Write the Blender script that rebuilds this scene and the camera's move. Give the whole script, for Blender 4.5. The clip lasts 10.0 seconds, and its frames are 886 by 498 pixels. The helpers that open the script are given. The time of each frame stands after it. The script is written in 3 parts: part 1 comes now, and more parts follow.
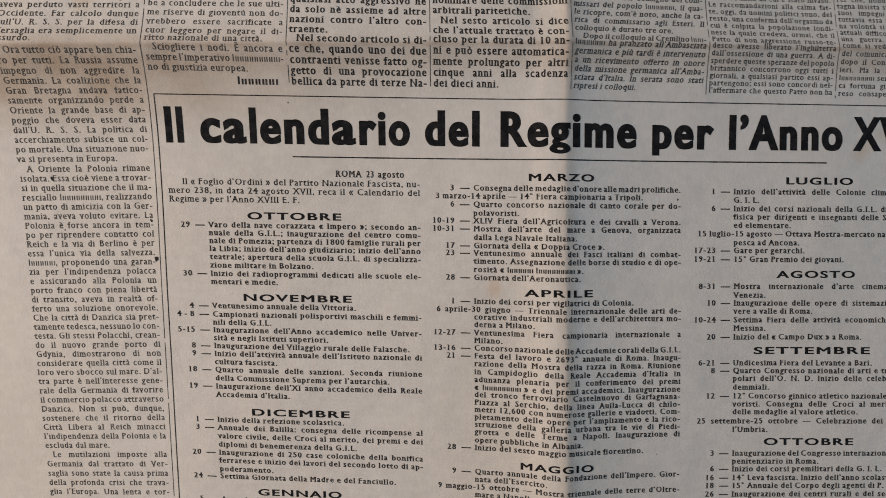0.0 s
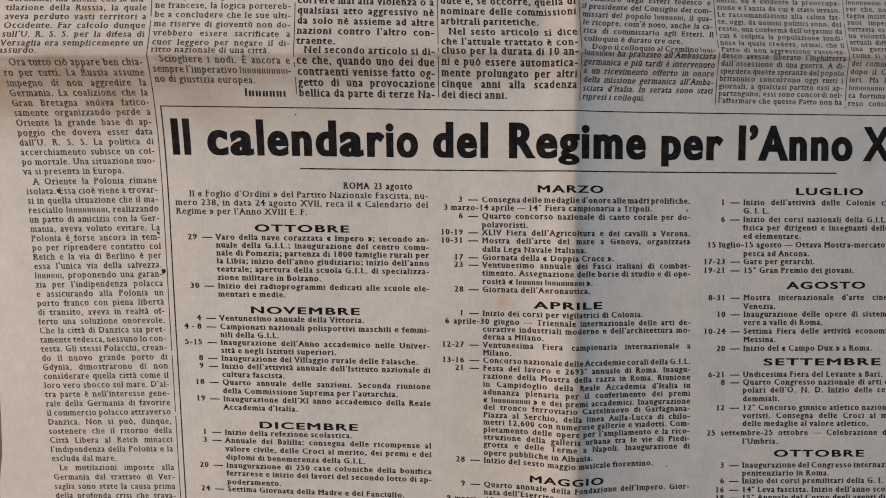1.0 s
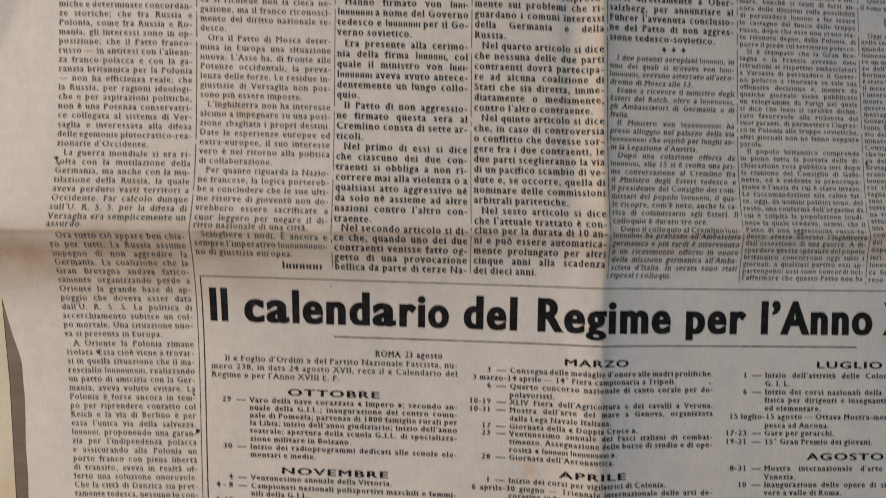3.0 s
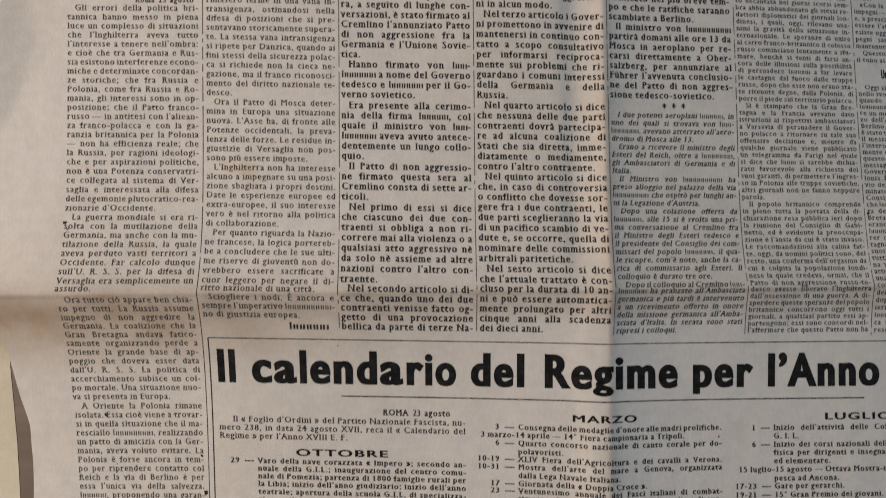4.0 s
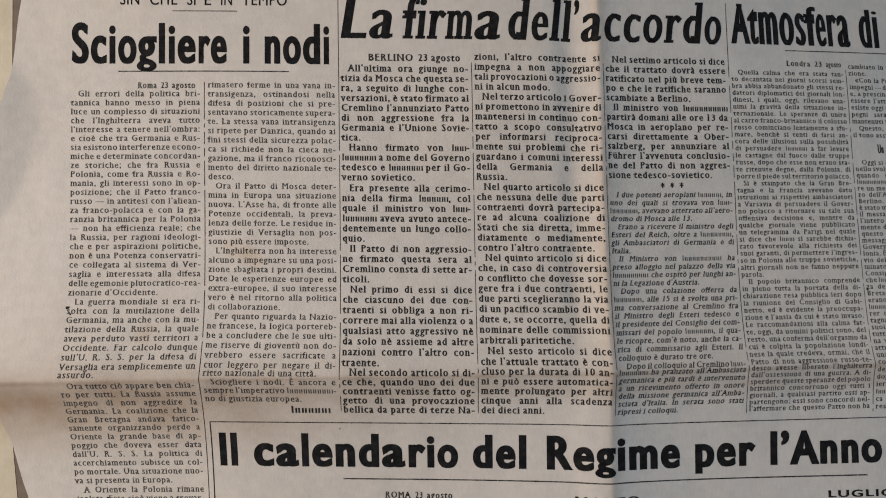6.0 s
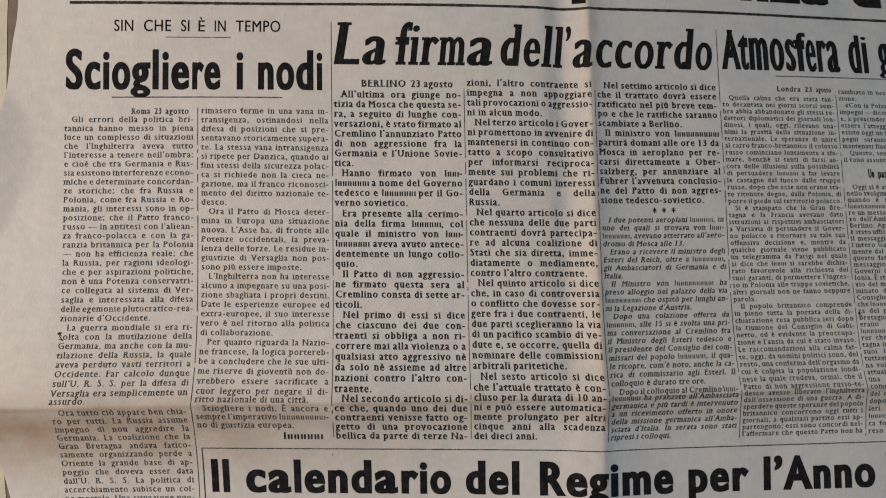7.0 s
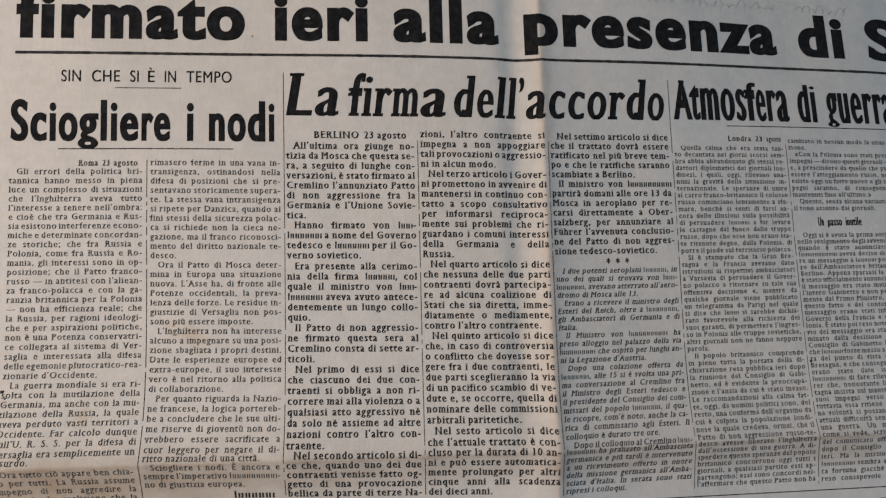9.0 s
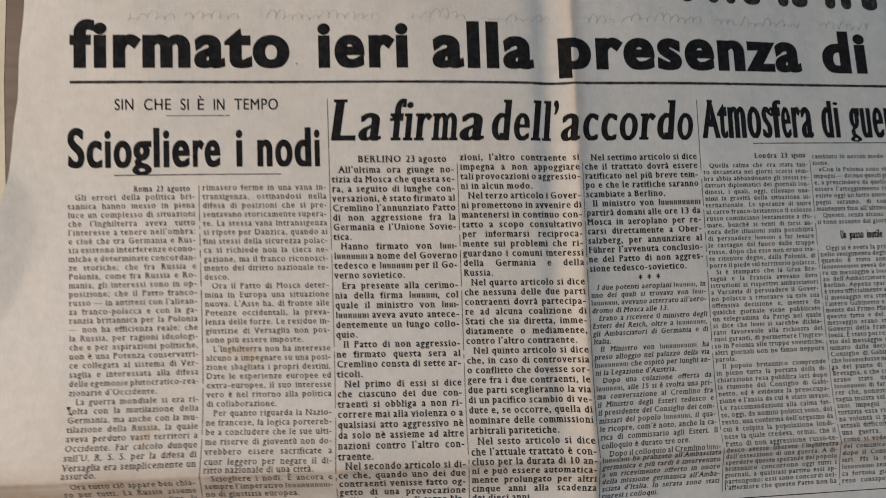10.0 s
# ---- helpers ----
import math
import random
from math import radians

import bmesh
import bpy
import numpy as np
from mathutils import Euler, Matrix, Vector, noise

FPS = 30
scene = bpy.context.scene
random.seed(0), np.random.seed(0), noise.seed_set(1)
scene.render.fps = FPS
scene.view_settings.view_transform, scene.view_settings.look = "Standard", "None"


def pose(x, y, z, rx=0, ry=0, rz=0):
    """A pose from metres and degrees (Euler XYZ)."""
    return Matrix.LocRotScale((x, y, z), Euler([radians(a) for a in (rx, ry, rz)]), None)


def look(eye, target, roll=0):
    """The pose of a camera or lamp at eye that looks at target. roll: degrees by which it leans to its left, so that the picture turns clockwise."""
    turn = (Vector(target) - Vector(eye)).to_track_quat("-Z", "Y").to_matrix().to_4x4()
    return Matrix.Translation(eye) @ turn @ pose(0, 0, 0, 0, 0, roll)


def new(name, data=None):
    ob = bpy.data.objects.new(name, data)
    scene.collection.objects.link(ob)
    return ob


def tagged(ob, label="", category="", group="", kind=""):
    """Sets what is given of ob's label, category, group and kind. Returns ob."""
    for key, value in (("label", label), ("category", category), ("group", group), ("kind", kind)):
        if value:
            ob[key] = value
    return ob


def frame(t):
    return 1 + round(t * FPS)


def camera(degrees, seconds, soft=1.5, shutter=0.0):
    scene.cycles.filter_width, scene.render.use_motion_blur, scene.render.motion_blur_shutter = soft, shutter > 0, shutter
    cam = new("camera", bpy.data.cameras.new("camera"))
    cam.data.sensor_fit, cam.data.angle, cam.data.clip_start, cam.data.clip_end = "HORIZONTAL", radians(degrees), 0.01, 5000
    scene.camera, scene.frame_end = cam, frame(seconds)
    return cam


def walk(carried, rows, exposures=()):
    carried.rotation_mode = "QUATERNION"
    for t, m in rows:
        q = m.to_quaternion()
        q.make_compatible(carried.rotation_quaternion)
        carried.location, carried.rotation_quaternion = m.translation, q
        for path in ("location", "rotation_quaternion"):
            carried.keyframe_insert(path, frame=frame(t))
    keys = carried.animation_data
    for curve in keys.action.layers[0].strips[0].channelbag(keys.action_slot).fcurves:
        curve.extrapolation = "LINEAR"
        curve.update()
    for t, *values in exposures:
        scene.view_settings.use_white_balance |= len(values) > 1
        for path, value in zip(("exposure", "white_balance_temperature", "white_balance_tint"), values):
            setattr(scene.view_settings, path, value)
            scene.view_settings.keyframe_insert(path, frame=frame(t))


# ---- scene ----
cam = camera(60.0, 10.0, soft=0.95, shutter=0.8)
# seconds, eye (metres), turn (degrees); the eye hovers about 27 cm over the page
PATH = [
    (0, -0.04864, -0.06266, 0.25967, -1.558, -1.477, -0.558),
    (0.5, -0.05005, -0.06153, 0.25846, -1.534, -1.405, -0.534),
    (1, -0.05142, -0.05869, 0.25816, -1.515, -1.468, -0.691),
    (1.5, -0.05123, -0.05767, 0.25957, -1.291, -1.321, -0.756),
    (2, -0.05537, -0.04821, 0.26047, -0.806, -0.692, -0.674),
    (2.2, -0.05767, -0.04046, 0.26245, -1.145, -0.713, -0.421),
    (2.5, -0.06065, -0.02436, 0.26259, -1.337, -1.223, 0.350),
    (2.7, -0.05934, -0.01550, 0.26354, -0.953, -0.935, 0.330),
    (3, -0.06085, -0.00389, 0.26409, -0.418, -1.193, 0.439),
    (3.2, -0.06403, -0.00164, 0.26489, 0.114, -1.478, -0.199),
    (4.3, -0.06027, 0.01308, 0.26654, 1.793, -0.952, -0.488),
    (4.5, -0.05913, 0.01620, 0.26721, 1.998, -1.206, -0.017),
    (5, -0.05995, 0.01922, 0.26450, 1.597, -1.021, -0.567),
    (5.5, -0.06162, 0.02490, 0.26707, 2.608, -1.194, -0.831),
    (5.7, -0.06172, 0.02774, 0.26746, 2.651, -0.857, -0.896),
    (6.8, -0.06038, 0.03529, 0.26875, 3.226, -1.117, -0.985),
    (7, -0.06008, 0.03585, 0.26857, 3.558, -1.138, -1.006),
    (7.5, -0.05951, 0.04090, 0.27012, 3.786, -1.256, -1.258),
    (8, -0.05805, 0.04365, 0.26809, 4.597, -1.237, -1.406),
    (8.5, -0.05747, 0.04688, 0.26883, 4.975, -1.151, -1.425),
    (9, -0.05271, 0.04904, 0.26802, 4.710, -3.078, -1.444),
    (9.3, -0.05099, 0.05418, 0.27173, 5.280, -2.800, -1.627),
    (9.5, -0.05447, 0.05129, 0.27113, 5.333, -2.886, -1.569),
    (9.7, -0.05875, 0.05476, 0.27306, 4.331, -2.153, -1.536),
    (10, -0.06672, 0.06682, 0.28126, 2.492, -2.822, -1.945),
]
walk(cam, [(t, pose(*row)) for t, *row in PATH], ((0.0, 0.03, 6450, 10), (2.0, 0.03, 6580, 10), (3.0, -0.01, 6600, 9), (5.0, 0.03, 6460, 9), (8.5, 0.03, 6380, 9), (9.0, 0.10, 6290, 9), (9.6, 0.10, 6300, 9), (10.0, 0.09, 6450, 8)))

# ---- light: warm lamp beyond the left of the page, cool window on the right ----
world = bpy.data.worlds.new("room_air")
world.use_nodes = True
world.node_tree.nodes["Background"].inputs[0].default_value = (0.75, 0.85, 1.0, 1)
world.node_tree.nodes["Background"].inputs[1].default_value = 0.05
scene.world = world


def lamp(name, eye, target, size, watts, colour):
    data = bpy.data.lights.new(name, "AREA")
    data.size, data.energy, data.color = size, watts, colour
    ob = new(name, data)
    ob.matrix_world = look(eye, target)
    return ob


lamp("reading_lamp", (-1.16, 0.13, 0.565), (-0.05, -0.02, 0.0), 0.30, 17.3, (1.0, 0.868, 0.75))
lamp("window_light", (1.45, -0.10, 0.75), (0.0, 0.0, 0.0), 1.1, 8.9, (0.34, 0.685, 1.0))


# ---- materials ----
def material(name, rough=0.8):
    m = bpy.data.materials.new(name)
    m.use_nodes = True
    t = m.node_tree
    t.nodes["Principled BSDF"].inputs["Roughness"].default_value = rough
    t.nodes["Principled BSDF"].inputs["Specular IOR Level"].default_value = 0.25
    return m, t, t.nodes["Principled BSDF"]


def noise_node(t, scale, detail=4.0, rough=0.55, stretch=None):
    n = t.nodes.new("ShaderNodeTexNoise")
    n.inputs["Scale"].default_value, n.inputs["Detail"].default_value, n.inputs["Roughness"].default_value = scale, detail, rough
    c = t.nodes.new("ShaderNodeTexCoord")
    if stretch:
        mp = t.nodes.new("ShaderNodeMapping")
        mp.inputs["Scale"].default_value = stretch
        t.links.new(c.outputs["Object"], mp.inputs["Vector"])
        t.links.new(mp.outputs["Vector"], n.inputs["Vector"])
    else:
        t.links.new(c.outputs["Object"], n.inputs["Vector"])
    return n


def ramp(t, source, stops):
    r = t.nodes.new("ShaderNodeValToRGB")
    while len(r.color_ramp.elements) < len(stops):
        r.color_ramp.elements.new(0.5)
    for e, (p, c) in zip(r.color_ramp.elements, stops):
        e.position, e.color = p, (*c, 1)
    t.links.new(source, r.inputs["Fac"])
    return r


def blend(t, kind, fac, a, b):
    mix = t.nodes.new("ShaderNodeMix")
    mix.data_type, mix.blend_type = "RGBA", kind
    if isinstance(fac, float):
        mix.inputs[0].default_value = fac
    else:
        t.links.new(fac, mix.inputs[0])
    for socket, value in ((mix.inputs[6], a), (mix.inputs[7], b)):
        if isinstance(value, tuple):
            socket.default_value = (*value, 1)
        else:
            t.links.new(value, socket)
    return mix.outputs[2]


def bump(t, bsdf, height, strength, distance):
    b = t.nodes.new("ShaderNodeBump")
    b.inputs["Strength"].default_value, b.inputs["Distance"].default_value = strength, distance
    t.links.new(height, b.inputs["Height"])
    t.links.new(b.outputs["Normal"], bsdf.inputs["Normal"])
    return b


def fold_stain_and_shade(t, axis, centre, width, shade, left_only=False):
    """A soft brown band along a fold, stain and painted-in shade together, broken up by noise: 1 in the band, 0 away
    from it.
    """
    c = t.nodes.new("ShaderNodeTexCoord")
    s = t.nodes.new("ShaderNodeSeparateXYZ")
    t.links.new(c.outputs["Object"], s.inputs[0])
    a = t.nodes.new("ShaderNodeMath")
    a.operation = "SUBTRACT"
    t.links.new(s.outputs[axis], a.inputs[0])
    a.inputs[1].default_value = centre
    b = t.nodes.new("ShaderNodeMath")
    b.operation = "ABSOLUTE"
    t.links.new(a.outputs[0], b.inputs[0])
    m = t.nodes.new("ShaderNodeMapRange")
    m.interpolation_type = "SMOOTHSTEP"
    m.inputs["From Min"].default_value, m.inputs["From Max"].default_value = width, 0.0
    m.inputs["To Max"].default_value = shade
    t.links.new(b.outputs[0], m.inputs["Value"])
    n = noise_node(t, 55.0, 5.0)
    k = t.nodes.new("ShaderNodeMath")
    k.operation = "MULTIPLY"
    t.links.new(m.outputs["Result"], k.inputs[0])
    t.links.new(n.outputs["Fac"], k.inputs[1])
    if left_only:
        # growing to the left: shade below the fold, painted in with the stain
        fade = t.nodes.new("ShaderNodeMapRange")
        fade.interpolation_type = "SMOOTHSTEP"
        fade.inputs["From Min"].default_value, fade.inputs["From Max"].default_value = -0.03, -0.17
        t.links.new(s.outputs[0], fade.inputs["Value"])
        left_band = t.nodes.new("ShaderNodeMath")
        left_band.operation = "MULTIPLY"
        t.links.new(k.outputs[0], left_band.inputs[0])
        t.links.new(fade.outputs["Result"], left_band.inputs[1])
        return left_band.outputs[0]
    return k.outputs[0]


def paper_material(name, tone):
    m, t, bsdf = material(name, 0.85)
    cloud = noise_node(t, 9.0, 5.0)
    base = ramp(t, cloud.outputs["Fac"], [(0.3, tuple(v * w for v, w in zip(tone, (0.93, 0.91, 0.87)))), (0.7, tone)]).outputs[0]
    fibre = noise_node(t, 900.0, 3.0, 0.6, (1.0, 0.35, 1.0))
    base = blend(t, "MULTIPLY", 0.35, base, ramp(t, fibre.outputs["Fac"], [(0.3, (0.80, 0.79, 0.77)), (0.7, (1, 1, 1))]).outputs[0])
    spots = noise_node(t, 38.0, 2.0, 0.4)
    base = blend(t, "MULTIPLY", ramp(t, spots.outputs["Fac"], [(0.70, (0, 0, 0)), (0.80, (0.5, 0.5, 0.5))]).outputs[0], base, (0.86, 0.68, 0.46))
    # faint show-through of the print on the other side
    ghost = noise_node(t, 330.0, 2.0, 0.5, (0.55, 1.0, 1.0))
    base = blend(t, "MULTIPLY", 0.18, base, ramp(t, ghost.outputs["Fac"], [(0.40, (0.78, 0.77, 0.76)), (0.62, (1, 1, 1))]).outputs[0])
    # brown stain at the folds, with the shade below the level fold painted in
    for stain_and_shade in ((1, -0.0050, 0.009, 0.7), (1, -0.0110, 0.022, 1.5, True), (1, -0.0008, 0.0016, 0.9), (0, 0.0012, 0.005, 0.7)):
        base = blend(t, "MULTIPLY", fold_stain_and_shade(t, *stain_and_shade), base, (0.66, 0.54, 0.43))
    # a tan spot where something dripped
    for x, y, size in ((-0.0239, -0.0839, 0.0042),):
        place, far = t.nodes.new("ShaderNodeTexCoord"), t.nodes.new("ShaderNodeVectorMath")
        flat = t.nodes.new("ShaderNodeVectorMath")
        flat.operation, flat.inputs[1].default_value = "MULTIPLY", (1.0, 0.7, 0.0)
        far.operation, far.inputs[1].default_value = "DISTANCE", (x, y * 0.7, 0.0)
        t.links.new(place.outputs["Object"], flat.inputs[0])
        t.links.new(flat.outputs[0], far.inputs[0])
        near = t.nodes.new("ShaderNodeMapRange")
        near.interpolation_type = "SMOOTHSTEP"
        near.inputs["From Min"].default_value, near.inputs["From Max"].default_value, near.inputs["To Max"].default_value = size, 0.0, 0.55
        t.links.new(far.outputs["Value"], near.inputs["Value"])
        base = blend(t, "MULTIPLY", near.outputs["Result"], base, (0.95, 0.72, 0.52))
    t.links.new(base, bsdf.inputs["Base Color"])
    ripple = noise_node(t, 26.0, 3.0, 0.45)
    b = bump(t, bsdf, ripple.outputs["Fac"], 0.35, 0.006)
    grain = noise_node(t, 1400.0, 2.0, 0.6)
    g = t.nodes.new("ShaderNodeBump")
    g.inputs["Strength"].default_value, g.inputs["Distance"].default_value = 0.25, 0.0003
    t.links.new(grain.outputs["Fac"], g.inputs["Height"])
    t.links.new(b.outputs["Normal"], g.inputs["Normal"])
    t.links.new(g.outputs["Normal"], bsdf.inputs["Normal"])
    return m


def ink_material(name, dark, worn, scale):
    m, t, bsdf = material(name, 0.9)
    bsdf.inputs["Specular IOR Level"].default_value = 0.08
    patch = noise_node(t, scale, 4.0, 0.6)
    t.links.new(ramp(t, patch.outputs["Fac"], [(0.42, dark), (0.72, worn)]).outputs[0], bsdf.inputs["Base Color"])
    return m


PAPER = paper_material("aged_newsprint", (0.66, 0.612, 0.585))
PAPER_OLD = paper_material("aged_newsprint_underneath", (0.66, 0.62, 0.53))
INK_HEAVY = ink_material("heavy_headline_ink", (0.009, 0.009, 0.010), (0.024, 0.022, 0.023), 420.0)
INK = ink_material("printing_ink", (0.021, 0.020, 0.021), (0.072, 0.067, 0.064), 500.0)
INK_FINE = ink_material("thin_printing_ink", (0.046, 0.042, 0.042), (0.155, 0.141, 0.13), 420.0)
INK_FADED = ink_material("faded_printing_ink", (0.036, 0.035, 0.037), (0.135, 0.127, 0.12), 420.0)
PENCIL = ink_material("pencil_mark", (0.43, 0.40, 0.38), (0.62, 0.575, 0.54), 260.0)

WOOD, _t, _b = material("grey_brown_wood", 0.6)
_g = noise_node(_t, 14.0, 6.0, 0.6, (1.0, 12.0, 12.0))
_t.links.new(ramp(_t, _g.outputs["Fac"], [(0.3, (0.145, 0.112, 0.093)), (0.7, (0.195, 0.155, 0.13))]).outputs[0], _b.inputs["Base Color"])
bump(_t, _b, _g.outputs["Fac"], 0.2, 0.001)

PLASTER, _t, _b = material("white_plaster", 0.9)
_g = noise_node(_t, 6.0, 6.0)
_t.links.new(ramp(_t, _g.outputs["Fac"], [(0.3, (0.70, 0.68, 0.64)), (0.7, (0.78, 0.76, 0.72))]).outputs[0], _b.inputs["Base Color"])
bump(_t, _b, _g.outputs["Fac"], 0.15, 0.004)

BOARDS, _t, _b = material("oak_floor", 0.5)
_g = noise_node(_t, 5.0, 6.0, 0.6, (1.0, 9.0, 1.0))
_t.links.new(ramp(_t, _g.outputs["Fac"], [(0.3, (0.20, 0.13, 0.08)), (0.7, (0.32, 0.22, 0.14))]).outputs[0], _b.inputs["Base Color"])


# ---- mesh helpers ----
def mesh_object(name, verts, faces, mat, smooth=False):
    me = bpy.data.meshes.new(name)
    me.from_pydata(verts, [], faces)
    me.materials.append(mat)
    if smooth:
        me.polygons.foreach_set("use_smooth", [True] * len(me.polygons))
    me.update()
    return new(name, me)


def part(ob, parent, label=""):
    ob.parent = parent
    if label:
        ob["label"] = label
    return ob


def box(name, lo, hi, mat, bevel=0.0):
    bm = bmesh.new()
    bmesh.ops.create_cube(bm, size=1.0)
    for v in bm.verts:
        v.co = Vector([lo[i] + (v.co[i] + 0.5) * (hi[i] - lo[i]) for i in range(3)])
    if bevel:
        bmesh.ops.bevel(bm, geom=bm.edges[:], offset=bevel, segments=2, affect="EDGES")
    me = bpy.data.meshes.new(name)
    bm.to_mesh(me)
    bm.free()
    me.materials.append(mat)
    return new(name, me)


# ---- room ----
TABLE_Z = -0.044
for name, lo, hi, mat in (("floor", (-2.2, -2.0, -0.86), (2.2, 2.4, -0.80), BOARDS), ("ceiling", (-2.2, -2.0, 1.75), (2.2, 2.4, 1.81), PLASTER),
                          ("wall_west", (-2.2, -2.0, -0.80), (-2.1, 2.4, 1.75), PLASTER), ("wall_north", (-2.1, 2.3, -0.80), (2.1, 2.4, 1.75), PLASTER),
                          ("wall_south", (-2.1, -2.0, -0.80), (2.1, -1.9, 1.75), PLASTER), ("wall_east", (2.1, -2.0, -0.80), (2.2, 2.4, 1.75), PLASTER)):
    tagged(box(name, lo, hi, mat), kind="structure")
table = tagged(new("table"), "grey-brown wooden table under the newspaper", "table")
part(box("tabletop", (-0.75, -0.60, TABLE_Z - 0.03), (0.75, 0.60, TABLE_Z), WOOD, 0.004), table)
for sx in (-1, 1):
    for sy in (-1, 1):
        part(box("leg", (sx * 0.68 - 0.03, sy * 0.53 - 0.03, -0.80), (sx * 0.68 + 0.03, sy * 0.53 + 0.03, TABLE_Z - 0.03), WOOD, 0.003), table)

# ---- the lie of the sheet, in millimetres: a cross of two old folds whose crests stand up, panels sagging away from them ----
RELIEF = (-8.270, -2.995, 1.642, -4.234, 3.785, -2.253, 0.039, -1.445, -4.042, -0.470, -2.655, 7.391, -2.067, -0.298, 0.926, -2.680)


def smooth01(v):
    v = np.clip(v, 0.0, 1.0)
    return v * v * (3 - 2 * v)


def height(x, y):
    u, v = x / 100.0, y / 100.0
    au, av = np.sqrt(u * u + 0.0025), np.sqrt(v * v + 0.0025)
    crest_y, crest_x = np.exp(-(av - 0.05) / 0.18), np.exp(-(au - 0.05) / 0.18)
    terms = (1 + 0 * u, u, v, au, av, au * av, u * av, v * au, u * v, u * u, v * v, crest_y, crest_y * u, crest_y * au, crest_x, crest_x * v)
    z = sum(c * t for c, t in zip(RELIEF, terms))
    # the upright fold: a sharp crest, with a trough along its left side in the upper half and a rounded back in the lower
    upper = smooth01((y + 30) / 60.0)
    z = z + (1.0 + 1.0 * upper) * np.exp(-(np.sqrt((x - 0.8) ** 2 + 1.0) - 1.0) / np.where(x > 0.8, 7.0, 3.0)) - 1.0 * upper * np.exp(-(((x + 9.5) / 5.0) ** 2))
    z = z + 1.0 * (1 - upper) * np.exp(-(((x + 5) / 6.5) ** 2))
    # the level fold: a crisp edge; the left margin curls up a little
    z = z + 1.2 * np.exp(-(np.sqrt(y * y + 1.2) - 1.1) / 2.4)
    curl = np.maximum(-202.8 - ((y - 95) / np.where(y > 95, 6.3, 10.5)) ** 2 - x, 0.0)
    z = z + 0.15 * curl * curl / (curl + 0.4)
    # gentle buckles
    z = z + 0.35 * np.sin(x / 17.0 + 1.3 * np.sin(y / 31.0)) * np.sin(y / 23.0 + 0.7)
    # away from the folds the page settles on the table
    away = np.maximum.reduce([smooth01((x - 140) / 70), smooth01((y - 190) / 70), smooth01((-172 - y) / 90)])
    return np.maximum(z * (1 - away) + (TABLE_Z * 1000 + 1.2) * away, TABLE_Z * 1000 + 0.6)


def drift(x, q):
    """How far the printed lines run off the level across the sheet."""
    left = (-0.006 - 0.00013 * q) * np.minimum(x + 142, 0)
    middle = -0.024 * np.clip(x + 142, 0, 142)
    right = (-0.006 + 0.00014 * q) * np.maximum(x, 0)
    return left + middle + right


def on_sheet(p, q, lift=0.0):
    """Points of the page (millimetres across and up it, counted from the crossing of the folds) to places in the room."""
    p, q = np.asarray(p, float), np.asarray(q, float)
    y = q + drift(p, q)
    return np.stack([p, y, height(p, y) + lift], -1) / 1000.0


def sheet_mesh(name, p_lines, q_lines, mat, place):
    pp, qq = np.meshgrid(p_lines, q_lines)
    n, m = pp.shape
    top = place(pp.ravel(), qq.ravel())
    under = top - np.array([0, 0, 0.0001])
    i = np.arange(n * m).reshape(n, m)
    quads = np.stack([i[:-1, :-1], i[:-1, 1:], i[1:, 1:], i[1:, :-1]], -1).reshape(-1, 4)
    rim = np.concatenate([i[0, :], i[1:, -1], i[-1, -2::-1], i[-2:0:-1, 0]])
    k, r = n * m, len(rim)
    # the cut edge has corners of its own, so that the shading of the faces does not run round it
    side = [(2 * k + r + a, 2 * k + r + (a + 1) % r, 2 * k + (a + 1) % r, 2 * k + a) for a in range(r)]
    faces = quads.tolist() + (quads[:, ::-1] + k).tolist() + side
    return mesh_object(name, np.concatenate([top, under, top[rim], under[rim]]).tolist(), faces, mat, True)


def lines(lo, hi, step):
    return np.linspace(lo, hi, int(round((hi - lo) / step)) + 1)


newspaper = tagged(new("newspaper"), "yellowed folded newspaper page with black print, lying open on the table", "newspaper")
fine_p = np.concatenate([lines(-205.5, -191.5, 0.9), lines(-190, -21, 1.8), lines(-20.2, -8, 0.7), lines(-7.2, 7.2, 0.4), lines(8.2, 20, 0.9), lines(21.5, 145, 1.8), lines(150, 214, 6)])
fine_q = np.concatenate([lines(-330, -182, 6), lines(-178, -24, 1.8), lines(-23.2, -5.2, 1.0), lines(-4.8, 4.8, 0.4), lines(5.2, 23.2, 1.0), lines(24.5, 196, 1.8), lines(202, 270, 6)])


PAGE_EDGE = ((-330, -214.0), (-155, -212.2), (-140, -209.2), (-126, -207.5), (-115, -207.3), (-98, -208.2), (-75, -207.4), (-60, -206.7), (-48, -207.1), (-38, -209.5), (-23, -211.8),
             (-8, -216.0), (30, -219.0), (70, -219.0), (95, -216.0), (108, -212.2), (119, -211.4), (128, -210.4), (138, -209.0), (146, -208.6), (160, -207.8), (173, -206.5), (270, -204.0))


def page_place(p, q):
    # the edge of the page is not cut quite straight, and swings out to the left on either side of the level fold
    edge = np.interp(q, [k for k, _ in PAGE_EDGE], [e for _, e in PAGE_EDGE]) + 205.5
    edge = edge + 0.15 * np.sin(q / 9.0) + 0.12 * np.sin(q / 3.7 + 1.0)
    return on_sheet(p + edge * smooth01((-190 - p) / 15.5), q)


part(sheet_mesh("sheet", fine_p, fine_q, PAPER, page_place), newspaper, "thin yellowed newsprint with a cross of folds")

second = tagged(new("newspaper_sheet"), "plain yellowed newsprint sheet lying beside the page on the table", "paper sheet")


